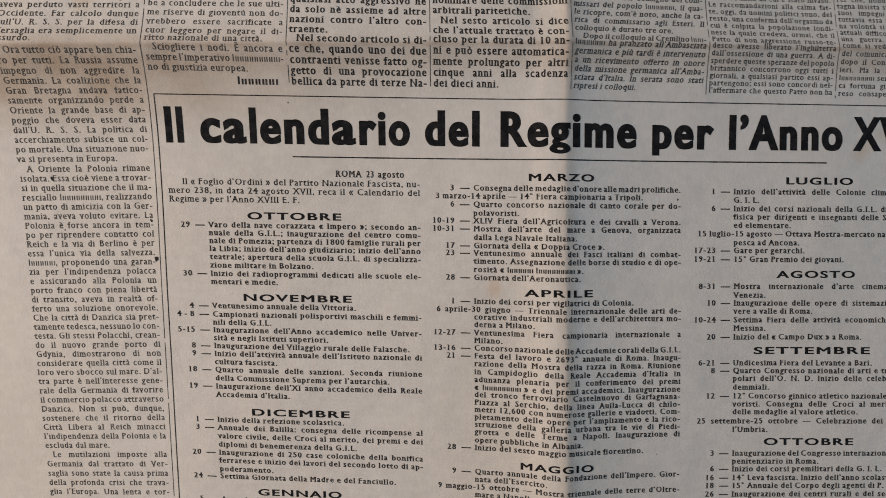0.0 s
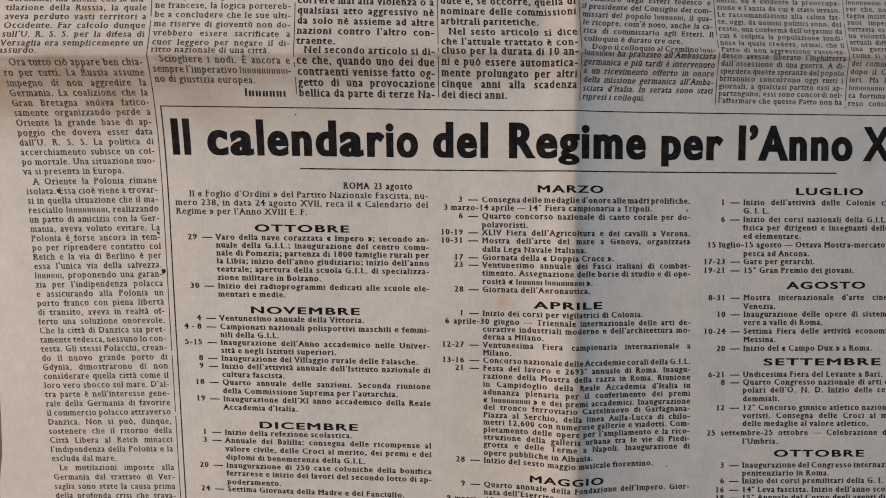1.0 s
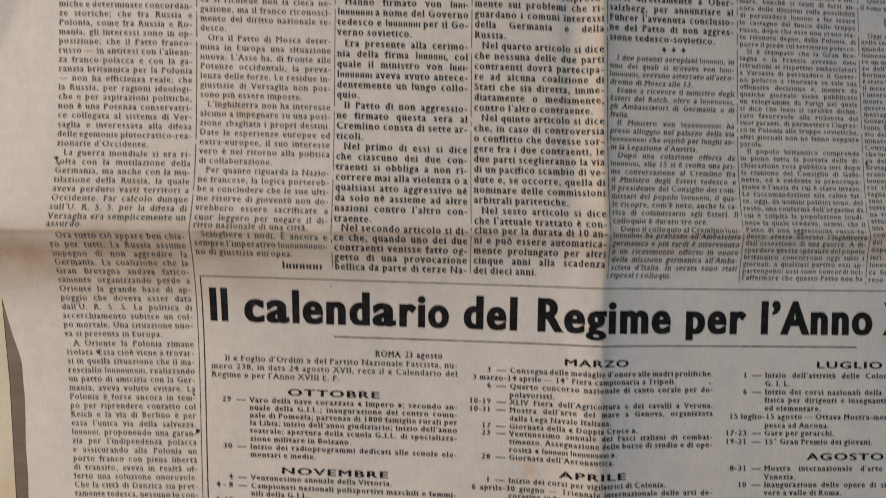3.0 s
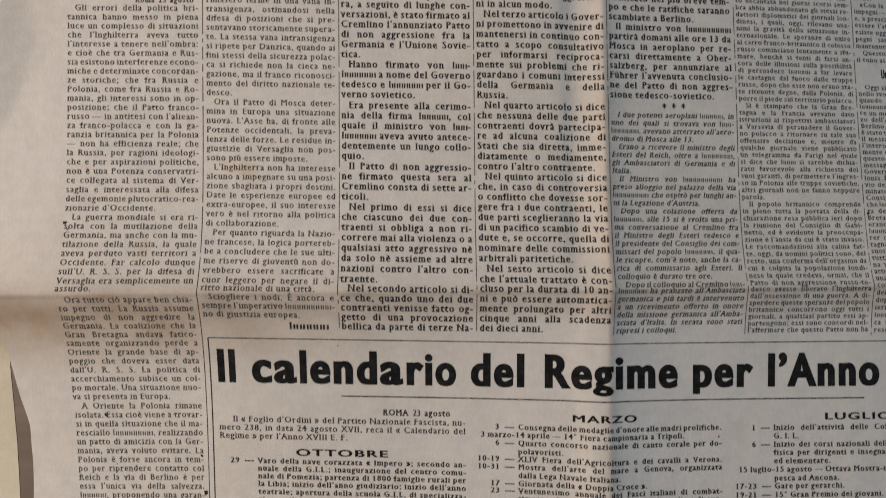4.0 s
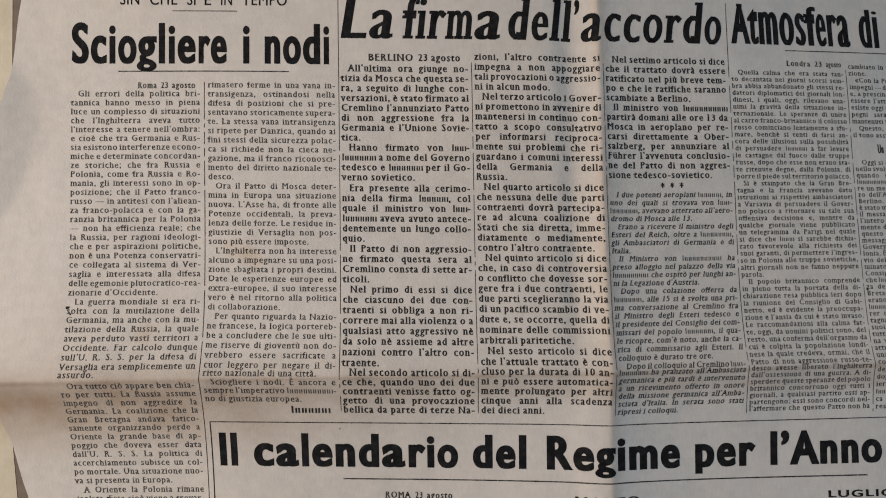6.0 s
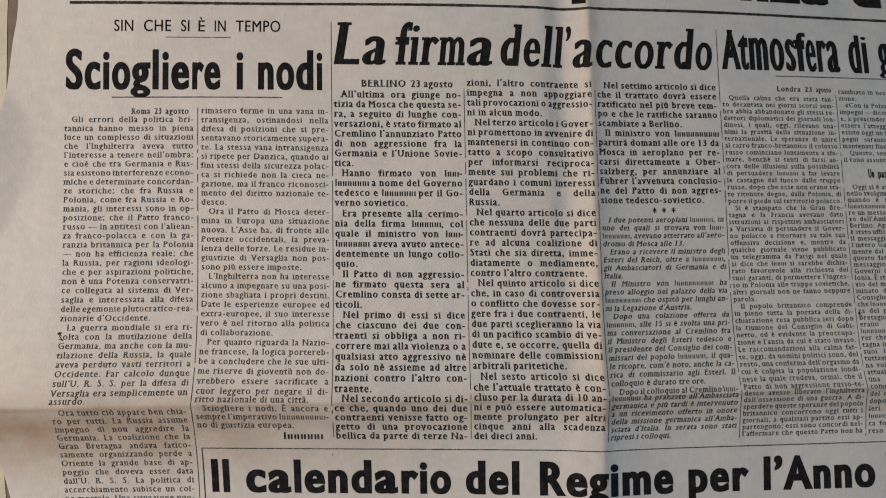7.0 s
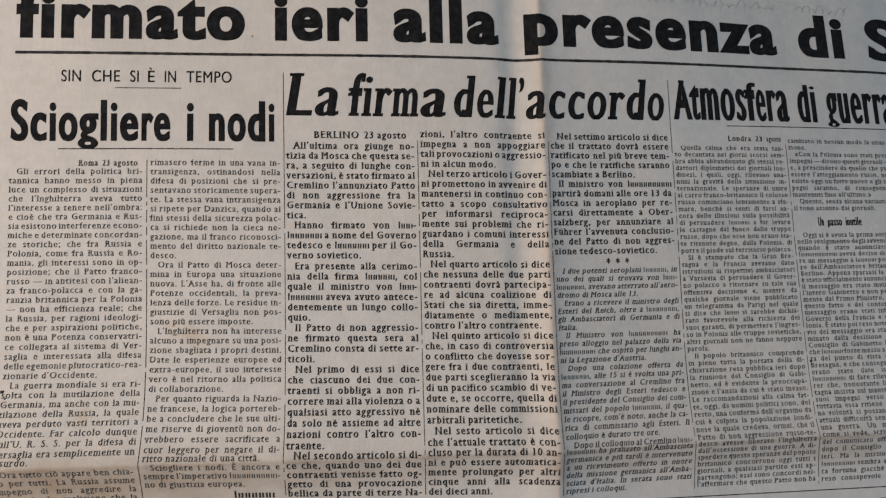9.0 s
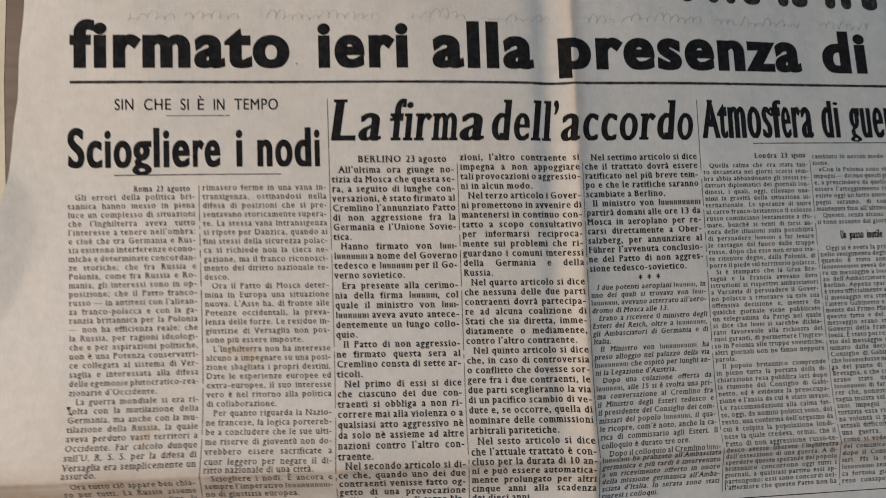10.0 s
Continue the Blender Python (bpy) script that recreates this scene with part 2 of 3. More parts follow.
def second_place(p, q):
    slant = np.interp(q, (-330, -105, -60, -28, 60, 156, 300), (12.3, 2.7, 0.0, -3.1, -4.2, -4.7, 0.3))
    z = TABLE_Z * 1000 + 0.11 + 0.02 * (1 + np.sin(q / 47.0) * np.sin(p / 60.0))
    return np.stack([p + slant, q, z], -1) / 1000.0


part(sheet_mesh("sheet", lines(-420, -226.3, 5), lines(-330, 300, 6), PAPER_OLD, second_place), second)

# ---- type: glyph outlines from the built-in font, slab feet added for the book faces ----
STYLES = {  # growth of the strokes across and along, feet, slant, fineness
    "light": (0.016, -0.001, True, 0.0, 2),
    "bold": (0.035, 0.006, True, 0.0, 2),
    "italic": (0.020, 0.002, True, 0.22, 2),
    "wide": (0.030, 0.026, False, 0.0, 5),
    "grotesque": (0.051, 0.032, False, 0.0, 9),
    "poster": (0.053, 0.039, False, 0.0, 9),
    "humanist": (0.046, 0.024, False, 0.0, 9),
    "bodoni": (0.038, 0.000, True, 0.20, 9),
    "latin": (0.058, 0.002, True, 0.0, 9),
    "caps": (0.006, 0.006, False, 0.0, 6),
}
BOOK = ("light", "bold", "italic")
ALPHABET = "abcdefghijklmnopqrstuvwxyzABCDEFGHIJKLMNOPQRSTUVXZW0123456789.,;:-'’«»*—àèéìòùÈü°"


def triangles_of(ob, deps):
    me = ob.evaluated_get(deps).to_mesh()
    me.calc_loop_triangles()
    v = np.array([p.co[:2] for p in me.vertices]).reshape(-1, 2)
    f = np.array([t.vertices[:] for t in me.loop_triangles], int).reshape(-1, 3)
    ob.evaluated_get(deps).to_mesh_clear()
    return v, f


def embolden(v, f, across, along):
    """Moves the outline out along its normals: heavier strokes, with thick uprights and thin level ones if wished."""
    a, b, c = v[f[:, 0]], v[f[:, 1]], v[f[:, 2]]
    turn = (b[:, 0] - a[:, 0]) * (c[:, 1] - a[:, 1]) - (b[:, 1] - a[:, 1]) * (c[:, 0] - a[:, 0])
    f = np.where((turn < 0)[:, None], f[:, ::-1], f)
    halves = {(int(p), int(q)) for t in f for p, q in ((t[0], t[1]), (t[1], t[2]), (t[2], t[0]))}
    normals = {}
    for p, q in halves:
        if (q, p) not in halves:
            d = v[q] - v[p]
            n = np.array([d[1], -d[0]]) / (np.linalg.norm(d) + 1e-9)
            normals.setdefault(p, []).append(n)
            normals.setdefault(q, []).append(n)
    out = v.copy()
    for p, ns in normals.items():
        m = np.sum(ns, 0)
        m = m / (np.linalg.norm(m) + 1e-9)
        m = m / max(0.55, float(np.mean([m @ n for n in ns])))
        out[p] += m * (across, along)
    return out, f


def feet(v, f, char, reach):
    """Slab feet on every upright stroke that ends flat."""
    count = {}
    for a, b, c in f:
        for e in ((a, b), (b, c), (c, a)):
            k = (min(e), max(e))
            count[k] = count.get(k, 0) + 1
    ends = []
    for (a, b), n in count.items():
        (x0, y0), (x1, y1) = v[a], v[b]
        if n == 1 and abs(y0 - y1) < 0.004 and 0.035 < abs(x0 - x1) < 0.20:
            if char in "ij" and y0 > 0.57:
                continue
            ends.append((min(x0, x1), max(x0, x1), y0))
    mid = (v[:, 1].max() + v[:, 1].min()) / 2
    for x0, x1, y in ends:
        rise = 0.05 if y < mid else -0.05
        left = reach
        right = reach if y < mid or char.isupper() else 0.0
        n = len(v)
        v = np.concatenate([v, [(x0 - left, y), (x1 + right, y), (x1 + right, y + rise), (x0 - left, y + rise)]])
        f = np.concatenate([f, [(n, n + 1, n + 2), (n, n + 2, n + 3)]])
    return v, f


def cut_type():
    jobs, glyphs, wide = {}, {}, {}
    for style, (across, along, slab, slant, fineness) in STYLES.items():
        for char in ALPHABET:
            data = bpy.data.curves.new("type", "FONT")
            data.body, data.resolution_u = char, fineness
            jobs[style, char] = new("type", data)
    for char in ALPHABET + "|":
        data = bpy.data.curves.new("type", "FONT")
        data.body, data.resolution_u = "|" + char * 2 + "|", 1
        jobs["wide", char, 2] = new("type", data)
        data = bpy.data.curves.new("type", "FONT")
        data.body, data.resolution_u = "|" + char + "|", 1
        jobs["wide", char, 1] = new("type", data)
    bpy.context.view_layer.update()
    deps = bpy.context.evaluated_depsgraph_get()
    spans = {}
    low, tall = (triangles_of(jobs["caps", c], deps)[0][:, 1].max() for c in "xH")
    for key, ob in jobs.items():
        v, f = triangles_of(ob, deps)
        if len(key) == 3:
            spans[key] = v[:, 0].max() - v[:, 0].min()
        else:
            style, char = key
            across, along, slab, slant, fineness = STYLES[style]
            if len(f):
                v, f = embolden(v, f, across, along)
            if slab and (char.isalpha() or char in "147") and len(f):
                v, f = feet(v, f, char, 0.078 if style in BOOK else 0.05)
            v[:, 1] = np.where(v[:, 1] < 0, v[:, 1] * (0.78 if style in BOOK else 0.6), v[:, 1])
            if style in BOOK and char != "—":
                # book faces: large small letters under short capitals
                y = v[:, 1]
                v[:, 1] = np.where(y < low, y * 1.12, np.where(y < tall, low * 1.12 + (y - low) * (tall * 0.98 - low * 1.12) / (tall - low), y * 0.98))
            v[:, 0] += slant * v[:, 1]
            glyphs[key] = (v, f)
    for char in ALPHABET:
        wide[char] = spans["wide", char, 2] - spans["wide", char, 1]
    for ob in jobs.values():
        data = ob.data
        bpy.data.objects.remove(ob)
        bpy.data.curves.remove(data)
    return glyphs, wide


GLYPHS, WIDE = cut_type()
X_HEIGHT = GLYPHS["light", "x"][0][:, 1].max()
CAP = GLYPHS["caps", "H"][0][:, 1].max()
TRACK = {"light": 0.10, "bold": 0.13, "italic": 0.09, "wide": 0.10, "caps": 0.04, "grotesque": 0.09, "poster": 0.08, "humanist": 0.08, "latin": 0.09, "bodoni": 0.09}


def tokens(text):
    """Letters and bars of one word: {n} is a bar as long as n letters."""
    out, i = [], 0
    while i < len(text):
        if text[i] == "{":
            j = text.index("}", i)
            out.append(int(text[i + 1:j]))
            i = j + 1
        else:
            out.append(text[i])
            i += 1
    return out


def word_wide(word, style):
    return sum(0.30 if k == " " else 0.56 * k if isinstance(k, int) else WIDE[k] + TRACK.get(style, 0.02) for k in tokens(word))


def set_word(word, style, x, y, sx, sy, out):
    """Adds the word's triangles at (x, y) of the page, in millimetres; gives where it ends."""
    for k in tokens(word):
        if isinstance(k, int):
            w = 0.56 * k * sx
            stem = 0.15 if style == "bold" else 0.11
            for n in range(2 * k):
                lo = x + (0.28 * n + 0.05 + (0.03 if n % 2 else 0.0)) * sx
                hi, tall = lo + stem * sx, y + (1.35 if n == 0 else 0.96) * X_HEIGHT * sy
                out.append((np.array([(lo, y), (hi, y), (hi, tall), (lo, tall)]), np.array([(0, 1, 2), (0, 2, 3)])))
            x += w
        else:
            v, f = GLYPHS[style, k]
            if len(f):
                out.append((v * (sx, sy) + (x + random.uniform(-0.02, 0.02), y + random.uniform(-0.035, 0.035)), f))
            x += (WIDE[k] + TRACK.get(style, 0.02)) * sx
    return x


def refine(v, f, longest):
    """Splits triangles until no edge is longer than that, so that large letters follow the sheet."""
    for _ in range(5):
        e = np.concatenate([f[:, [0, 1]], f[:, [1, 2]], f[:, [2, 0]]])
        size = np.linalg.norm(v[e[:, 0]] - v[e[:, 1]], axis=1).reshape(3, -1).max(0)
        big = size > longest
        if not big.any():
            break
        g, keep = f[big], f[~big]
        n = len(v)
        k = len(g)
        mids = [(v[g[:, a]] + v[g[:, b]]) / 2 for a, b in ((0, 1), (1, 2), (2, 0))]
        v = np.concatenate([v, *mids])
        m0, m1, m2 = (np.arange(k) + n + j * k for j in range(3))
        f = np.concatenate([keep, np.stack([g[:, 0], m0, m2], 1), np.stack([g[:, 1], m1, m0], 1), np.stack([g[:, 2], m2, m1], 1), np.stack([m0, m1, m2], 1)])
    return v, f


def print_mesh(name, pieces, mat, label="", longest=0.0):
    if not pieces:
        return None
    vs, fs, n = [], [], 0
    for v, f in pieces:
        if not longest and (abs(v[0, 1] - 1.5) < 9 or -20 < v[0, 0] < 8):
            v, f = refine(v, f, 0.5)
        vs.append(v)
        fs.append(f + n)
        n += len(v)
    v, f = np.concatenate(vs), np.concatenate(fs)
    if longest:
        v, f = refine(v, f, longest)
        mid = v[f].mean(1)
        near = (np.abs(mid[:, 0] + 4) < 12) | (np.abs(mid[:, 1]) < 5)
        if near.any():
            # letters that cross a crease follow it closely
            w, g = refine(v, f[near], 0.45)
            v, f = w, np.concatenate([f[~near], g])
    return part(mesh_object(name, on_sheet(v[:, 0], v[:, 1], 0.06).tolist(), f.tolist(), mat), newspaper, label)


def set_line(text, style, x0, x1, q, sx, sy, out, justify=True):
    words = text.split()
    widths = [word_wide(w, style) * sx for w in words]
    gap = 0.30 * sx
    if justify and len(words) > 1:
        gap = (x1 - x0 - sum(widths)) / (len(words) - 1)
        if gap < 0.16 * sx:
            squeeze = (x1 - x0 - 0.2 * sx * (len(words) - 1)) / sum(widths)
            sx, widths, gap = sx * squeeze, [w * squeeze for w in widths], 0.2 * sx
    x = x0
    for w, width in zip(words, widths):
        set_word(w, style, x, q, sx, sy, out)
        x += width + gap


def column(text, style, x0, x1, knots, x_height, mat, indent=2.6, justify=True):
    """A column of lines; knots: the baselines of some of its lines, the rest evenly between them. A line that begins with > opens a paragraph, one that ends with ~ is not spread out."""
    rows = [r.strip() for r in text.strip().splitlines()]
    sy = x_height / X_HEIGHT
    full = [r for r in rows if not r.endswith("~")]
    need = sorted((x1 - x0 - (indent if r[0] == ">" else 0)) / (word_wide(r.strip(">~").replace(" ", ""), style) + 0.30 * (len(r.split()) - 1)) for r in full)
    sx = need[len(need) // 8] if justify else x_height / X_HEIGHT * 1.05
    pieces = []
    for i, row in enumerate(rows):
        q = np.interp(i + 1, [k for k, _ in knots], [q for _, q in knots])
        if row[0] == ">" and pieces:
            print_mesh("paragraph", pieces, mat)
            pieces = []
        set_line(row.strip(">~"), style, x0 + (indent if row[0] == ">" else 0), x1, q, sx, sy, pieces, justify and not row.endswith("~"))
    print_mesh("paragraph", pieces, mat)


def headline(words, style, q, tall, label, mat=INK_HEAVY, name="headline_word", longest=1.6):
    """Words, each with its two ends on the page and, if wished, the widths of its letters to one another; tall: height of its capitals."""
    for text, x0, x1, *cells in words:
        pieces = []
        sy = tall / CAP
        if cells:
            unit, x = (x1 - x0) / sum(cells[0]), x0
            for letter, cell in zip(text, cells[0]):
                set_word(letter, style, x, q, cell * unit / word_wide(letter, style), sy, pieces)
                x += cell * unit
        else:
            set_word(text, style, x0, q, (x1 - x0) / word_wide(text, style), sy, pieces)
        if style == "latin" and tall > 10:
            # small letters nearly as tall as the capitals, with short tails
            low = float(GLYPHS[style, "m"][0][:, 1].max()) * sy
            reach = [(v[:, 1] - q) for v, _ in pieces]
            pieces = [(v if char.isupper() else np.stack([v[:, 0], q + np.interp(d, (-tall, 0, low, tall * 1.1), (-0.55 * tall, 0, 0.83 * tall, 1.06 * tall))], 1), f)
                      for char, d, (v, f) in zip(text, reach, pieces)]
        print_mesh(name, pieces, mat, label, longest)


def rule(p0, q0, p1, q1, width, mat=INK, broken=0.0):
    n = max(2, int(math.hypot(p1 - p0, q1 - q0) / 0.5))
    s = np.linspace(0, 1, n + 1)
    d = np.array([q0 - q1, p1 - p0]) / math.hypot(p1 - p0, q1 - q0)
    half = width / 2 * (1 + 0.14 * np.interp(s, np.linspace(0, 1, n // 4 + 2), np.random.uniform(-1, 1, n // 4 + 2)))
    mid = np.stack([p0 + (p1 - p0) * s, q0 + (q1 - q0) * s], 1)
    v = np.concatenate([mid + d * half[:, None], mid - d * half[:, None]])
    gone = [random.random() < broken for _ in range(n // 3 + 1)]
    a = np.array([i for i in range(n) if not gone[i // 3]])
    f = np.concatenate([np.stack([a, a + n + 1, a + n + 2], 1), np.stack([a, a + n + 2, a + 1], 1)])
    print_mesh("rule", [(v, f)], mat)


# ---- the print: headlines ----
headline([("firmato", -188.5, -106.2), ("ieri", -97.0, -61.0), ("alla", -53.0, -13.5), ("presenza", -5.0, 101.5), ("di", 111.0, 134.5), ("S", 144.0, 162.0)],
         "poster", 150.5, 17.0, "large heavy black headline letters")
rule(-189.5, 144.6, 205, 144.6, 1.05)
headline([("SIN", -173.1, -165.5), ("CHE", -162.3, -151.9), ("SI", -148.7, -145.0), ("È", -142.6, -139.5), ("IN", -136.6, -131.8), ("TEMPO", -128.6, -112.0)],
         "caps", 134.0, 4.2, "thin black capitals")
rule(-154.0, 131.8, -130.4, 131.8, 0.3)
headline([("Sciogliere", -190.5, -133.4, (34, 32, 17, 36, 35, 18, 17, 36, 23, 32)), ("i", -128.4, -124.8), ("nodi", -120.6, -96.2, (34, 35, 36, 15))], "humanist", 112.7, 14.2, "narrow bold black headline letters")
rule(-173.7, 109.6, -111.7, 109.6, 0.4)
headline([("La", -93.6, -73.0), ("firma", -70.3, -34.0, (23, 20, 33, 50, 52)), ("dell’", -32.7, -5.8, (43, 36, 22, 20, 14)), ("accordo", -5.6, 49.2, (37, 34, 35, 39, 31, 40, 35))], "bodoni", 122.1, 15.9, "bold slanted black headline letters")
headline([("Atmosfera", 53.4, 103.0, (29, 15, 36, 27, 20, 16, 19, 19, 23)), ("di", 106.8, 116.0), ("guerra", 120.3, 152.0)], "latin", 122.6, 15.4, "narrow bold black headline letters")
rule(74.4, 120.4, 152, 120.4, 0.35)
headline([("Il", -137.9, -130.0), ("calendario", -125.3, -52.0, (41, 44, 20, 41, 43, 43, 45, 34, 20, 41)), ("del", -47.6, -27.4), ("Regime", -22.0, 27.2), ("per", 31.8, 54.8), ("l’Anno", 59.8, 103.4), ("XVIII", 107.4, 139.0)],
         "grotesque", -31.6, 11.4, "bold narrow black headline letters")
rule(-93.8, -36.2, 96.4, -36.2, 0.45)
headline([("Un", 110.2, 112.8), ("passo", 114.4, 120.9), ("inutile", 122.3, 129.6)], "latin", 81.4, 3.4, "small bold heading", name="heading")
# feet of a line of type higher up that no one can read: plain rounded bars
for p, wide in ((50, 6.0), (62, 5.0), (70, 4.6), (80, 8.0), (95, 5.0), (103, 7.5), (118, 5.0), (126, 5.0), (138, 8.0), (152, 5.0)):
    a = np.linspace(np.pi, 2 * np.pi, 9)
    v = np.concatenate([np.stack([p + wide / 2 * np.cos(a), 180.6 + 2.4 * np.sin(a)], 1), [(p + wide / 2, 189.0), (p - wide / 2, 189.0)]])
    print_mesh("bar", [(v, np.array([(0, k, k + 1) for k in range(1, 10)]))], INK, "", 1.6)

# rules between the columns and round the calendar
for p, top, low in ((-93.8, 138.0, -11.5), (-45.7, 113.5, -12.0), (2.1, 113.5, -12.5), (50.9, 138.0, -13.0), (99.2, 113.5, -13.5)):
    rule(p, top, p, low, 0.2, INK_FINE, 0.06)
rule(-142.3, 105.5, -142.3, -215.0, 0.24, INK_FINE, 0.04)
rule(-140.3, -15.8, -140.3, -215.0, 0.36)
rule(-140.3, -15.8, 200.0, -15.8, 0.36)

# ---- the print: datelines and signature ----
for words, style, q, tall in (([("Roma", -166.5, -159.4), ("23", -158.0, -155.2), ("agosto", -154.0, -145.3)], "bold", 103.4, 2.2),
                              ([("BERLINO", -83.0, -66.4), ("23", -64.9, -61.2), ("agosto", -60.2, -49.4)], "bold", 113.9, 2.6),
                              ([("Londra", 74.5, 84.6), ("23", 86.2, 89.6), ("agosto", 91.0, 97.6)], "bold", 114.4, 2.1),
                              ([("ROMA", -79.0, -69.8), ("23", -68.3, -65.4), ("agosto", -64.2, -54.8)], "bold", -43.0, 2.3),
                              ([("{6}", -111.4, -97.4)], "bold", -12.3, 2.6), ([("*", 22.6, 24.4), ("*", 26.2, 28.0), ("*", 29.8, 31.6)], "bold", 66.7, 3.4)):
    headline(words, style, q, tall, "", INK_FINE if tall < 2.3 else INK, "dateline", 0.0)

# ---- the print: leading article, two columns ----
column("""
>Gli errori della politica bri-
tannica hanno messo in piena
luce un complesso di situazioni
che l'Inghilterra aveva tutto
l'interesse a tenere nell'ombra:
e cioè che tra Germania e Rus-
sia esistono interferenze econo-
miche e determinate concordan-
ze storiche; che fra Russia e
Polonia, come fra Russia e Ro-
mania, gli interessi sono in op-
posizione; che il Patto franco-
russo — in antitesi con l'aliean-
za franco-polacca e con la ga-
ranzia britannica per la Polonia
— non ha efficienza reale; che
la Russia, per ragioni ideologi-
che e per aspirazioni politiche,
non è una Potenza conservatri-
ce collegata al sistema di Ver-
saglia e interessata alla difesa
delle egemonie plutocratico-rea-
zionarie d'Occidente.~
>La guerra mondiale si era ri-
solta con la mutilazione della
Germania, ma anche con la mu-
tilazione della Russia, la quale
aveva perduto vasti territori a
Occidente. Far calcolo dunque
sull'U. R. S. S. per la difesa di
Versaglia era semplicemente un
assurdo.~
""", "light", -190.9, -143.6, ((1, 100.4), (17, 48.6), (24, 25.6), (31, 3.3), (32, 0.7)), 1.60, INK_FINE)
column("""
>Ora tutto ciò appare ben chia-
ro per tutti. La Russia assume
impegno di non aggredire la
Germania. La coalizione che la
Gran Bretagna andava fatico-
samente organizzando perde a
Oriente la grande base di ap-
poggio che doveva esser data
dall'U. R. S. S. La politica di
accerchiamento subisce un col-
po mortale. Una situazione nuo-
va si presenta in Europa.~
""", "light", -190.6, -143.8, ((1, -3.2), (6, -18.7), (12, -38.2)), 1.60, INK_FINE)
column("""
>A Oriente la Polonia rimane
isolata. Essa cioè viene a trovar-
si in quella situazione che il ma-
resciallo {9}, realizzando
un patto di amicizia con la Ger-
mania, aveva voluto evitare. La
Polonia è forse ancora in tem-
po per riprendere contatto col
Reich e la via di Berlino è per
essa l'unica via della salvezza.
{6}, proponendo una garan-
zia per l'indipendenza polacca
e assicurando alla Polonia un
porto franco con piena libertà
di transito, aveva in realtà of-
ferto una soluzione onorevole.
Che la città di Danzica sia pret-
tamente tedesca, nessuno lo con-
testa. Gli stessi Polacchi, crean-
do il nuovo grande porto di
Gdynia, dimostrarono di non
considerare quella città come il
loro vero sbocco sul mare. D'al-
tra parte è nell'interesse gene-
rale della Germania di favorire
il commercio polacco attraverso
Danzica. Non si può, dunque,
sostenere che il ritorno della
Città Libera al Reich minacci
l'indipendenza della Polonia e la
escluda dal mare.~
>Le mutilazioni imposte alla
Germania dal trattato di Ver-
saglia sono state la causa prima
della profonda crisi che trava-
glia l'Europa. Una lenta e tor-
""", "light", -190.2, -143.8, ((1, -41.7), (11, -74.6), (19, -101.2), (24, -118.1), (31, -142.6), (32, -146.2), (36, -160.8)), 1.66, INK_FINE)
column("""
rimasero ferme in una vana in-
transigenza, ostinandosi nella
difesa di posizioni che si pre-
sentavano storicamente supera-
te. La stessa vana intransigenza
si ripete per Danzica, quando ai
fini stessi della sicurezza polac-
ca si richiede non la cieca ne-
gazione, ma il franco riconosci-
mento del diritto nazionale te-
desco.~
>Ora il Patto di Mosca deter-
mina in Europa una situazione
nuova. L'Asse ha, di fronte alle
Potenze occidentali, la preva-
lenza delle forze. Le residue in-
giustizie di Versaglia non pos-
sono più essere imposte.~
>L'Inghilterra non ha interesse
alcuno a impegnare su una posi-
zione sbagliata i propri destini.
Date le esperienze europee ed
extra-europee, il suo interesse
vero è nel ritorno alla politica
di collaborazione.~
>Per quanto riguarda la Nazio-
ne francese, la logica portereb-
be a concludere che le sue ulti-
me riserve di gioventù non do-
vrebbero essere sacrificate a
cuor leggero per negare il di-
ritto nazionale di una città.~
>Sciogliere i nodi. È ancora e
sempre l'imperativo {10}-
no di giustizia europea.~
""", "light", -141.0, -94.9, ((1, 103.6), (31, 3.7), (32, 1.0), (35, -8.2)), 1.60, INK_FINE)

# ---- the print: the three bold columns ----
column("""
>All'ultima ora giunge no-
tizia da Mosca che questa se-
ra, a seguito di lunghe con-
versazioni, è stato firmato al
Cremlino l'annunziato Patto
di non aggressione fra la
Germania e l'Unione Sovie-
tica.~
>Hanno firmato von {3}-
{7} a nome del Governo
tedesco e {7} per il Go-
verno sovietico.~
>Era presente alla cerimo-
nia della firma {6}, col
quale il ministro von {3}-
{7} aveva avuto antece-
dentemente un lungo collo-
quio.~
>Il Patto di non aggressio-
ne firmato questa sera al
Cremlino consta di sette ar-
ticoli.~
>Nel primo di essi si dice
che ciascuno dei due con-
traenti si obbliga a non ri-
correre mai alla violenza o a
qualsiasi atto aggressivo nè
da solo nè assieme ad altre
nazioni contro l'altro con-
traente.~
>Nel secondo articolo si di-
ce che, quando uno dei due
contraenti venisse fatto og-
getto di una provocazione
bellica da parte di terze Na-
""", "bold", -92.9, -46.6, ((1, 109.9), (12, 70.3), (13, 66.4), (30, 4.6), (31, 1.4), (35, -12.1)), 1.85, INK)
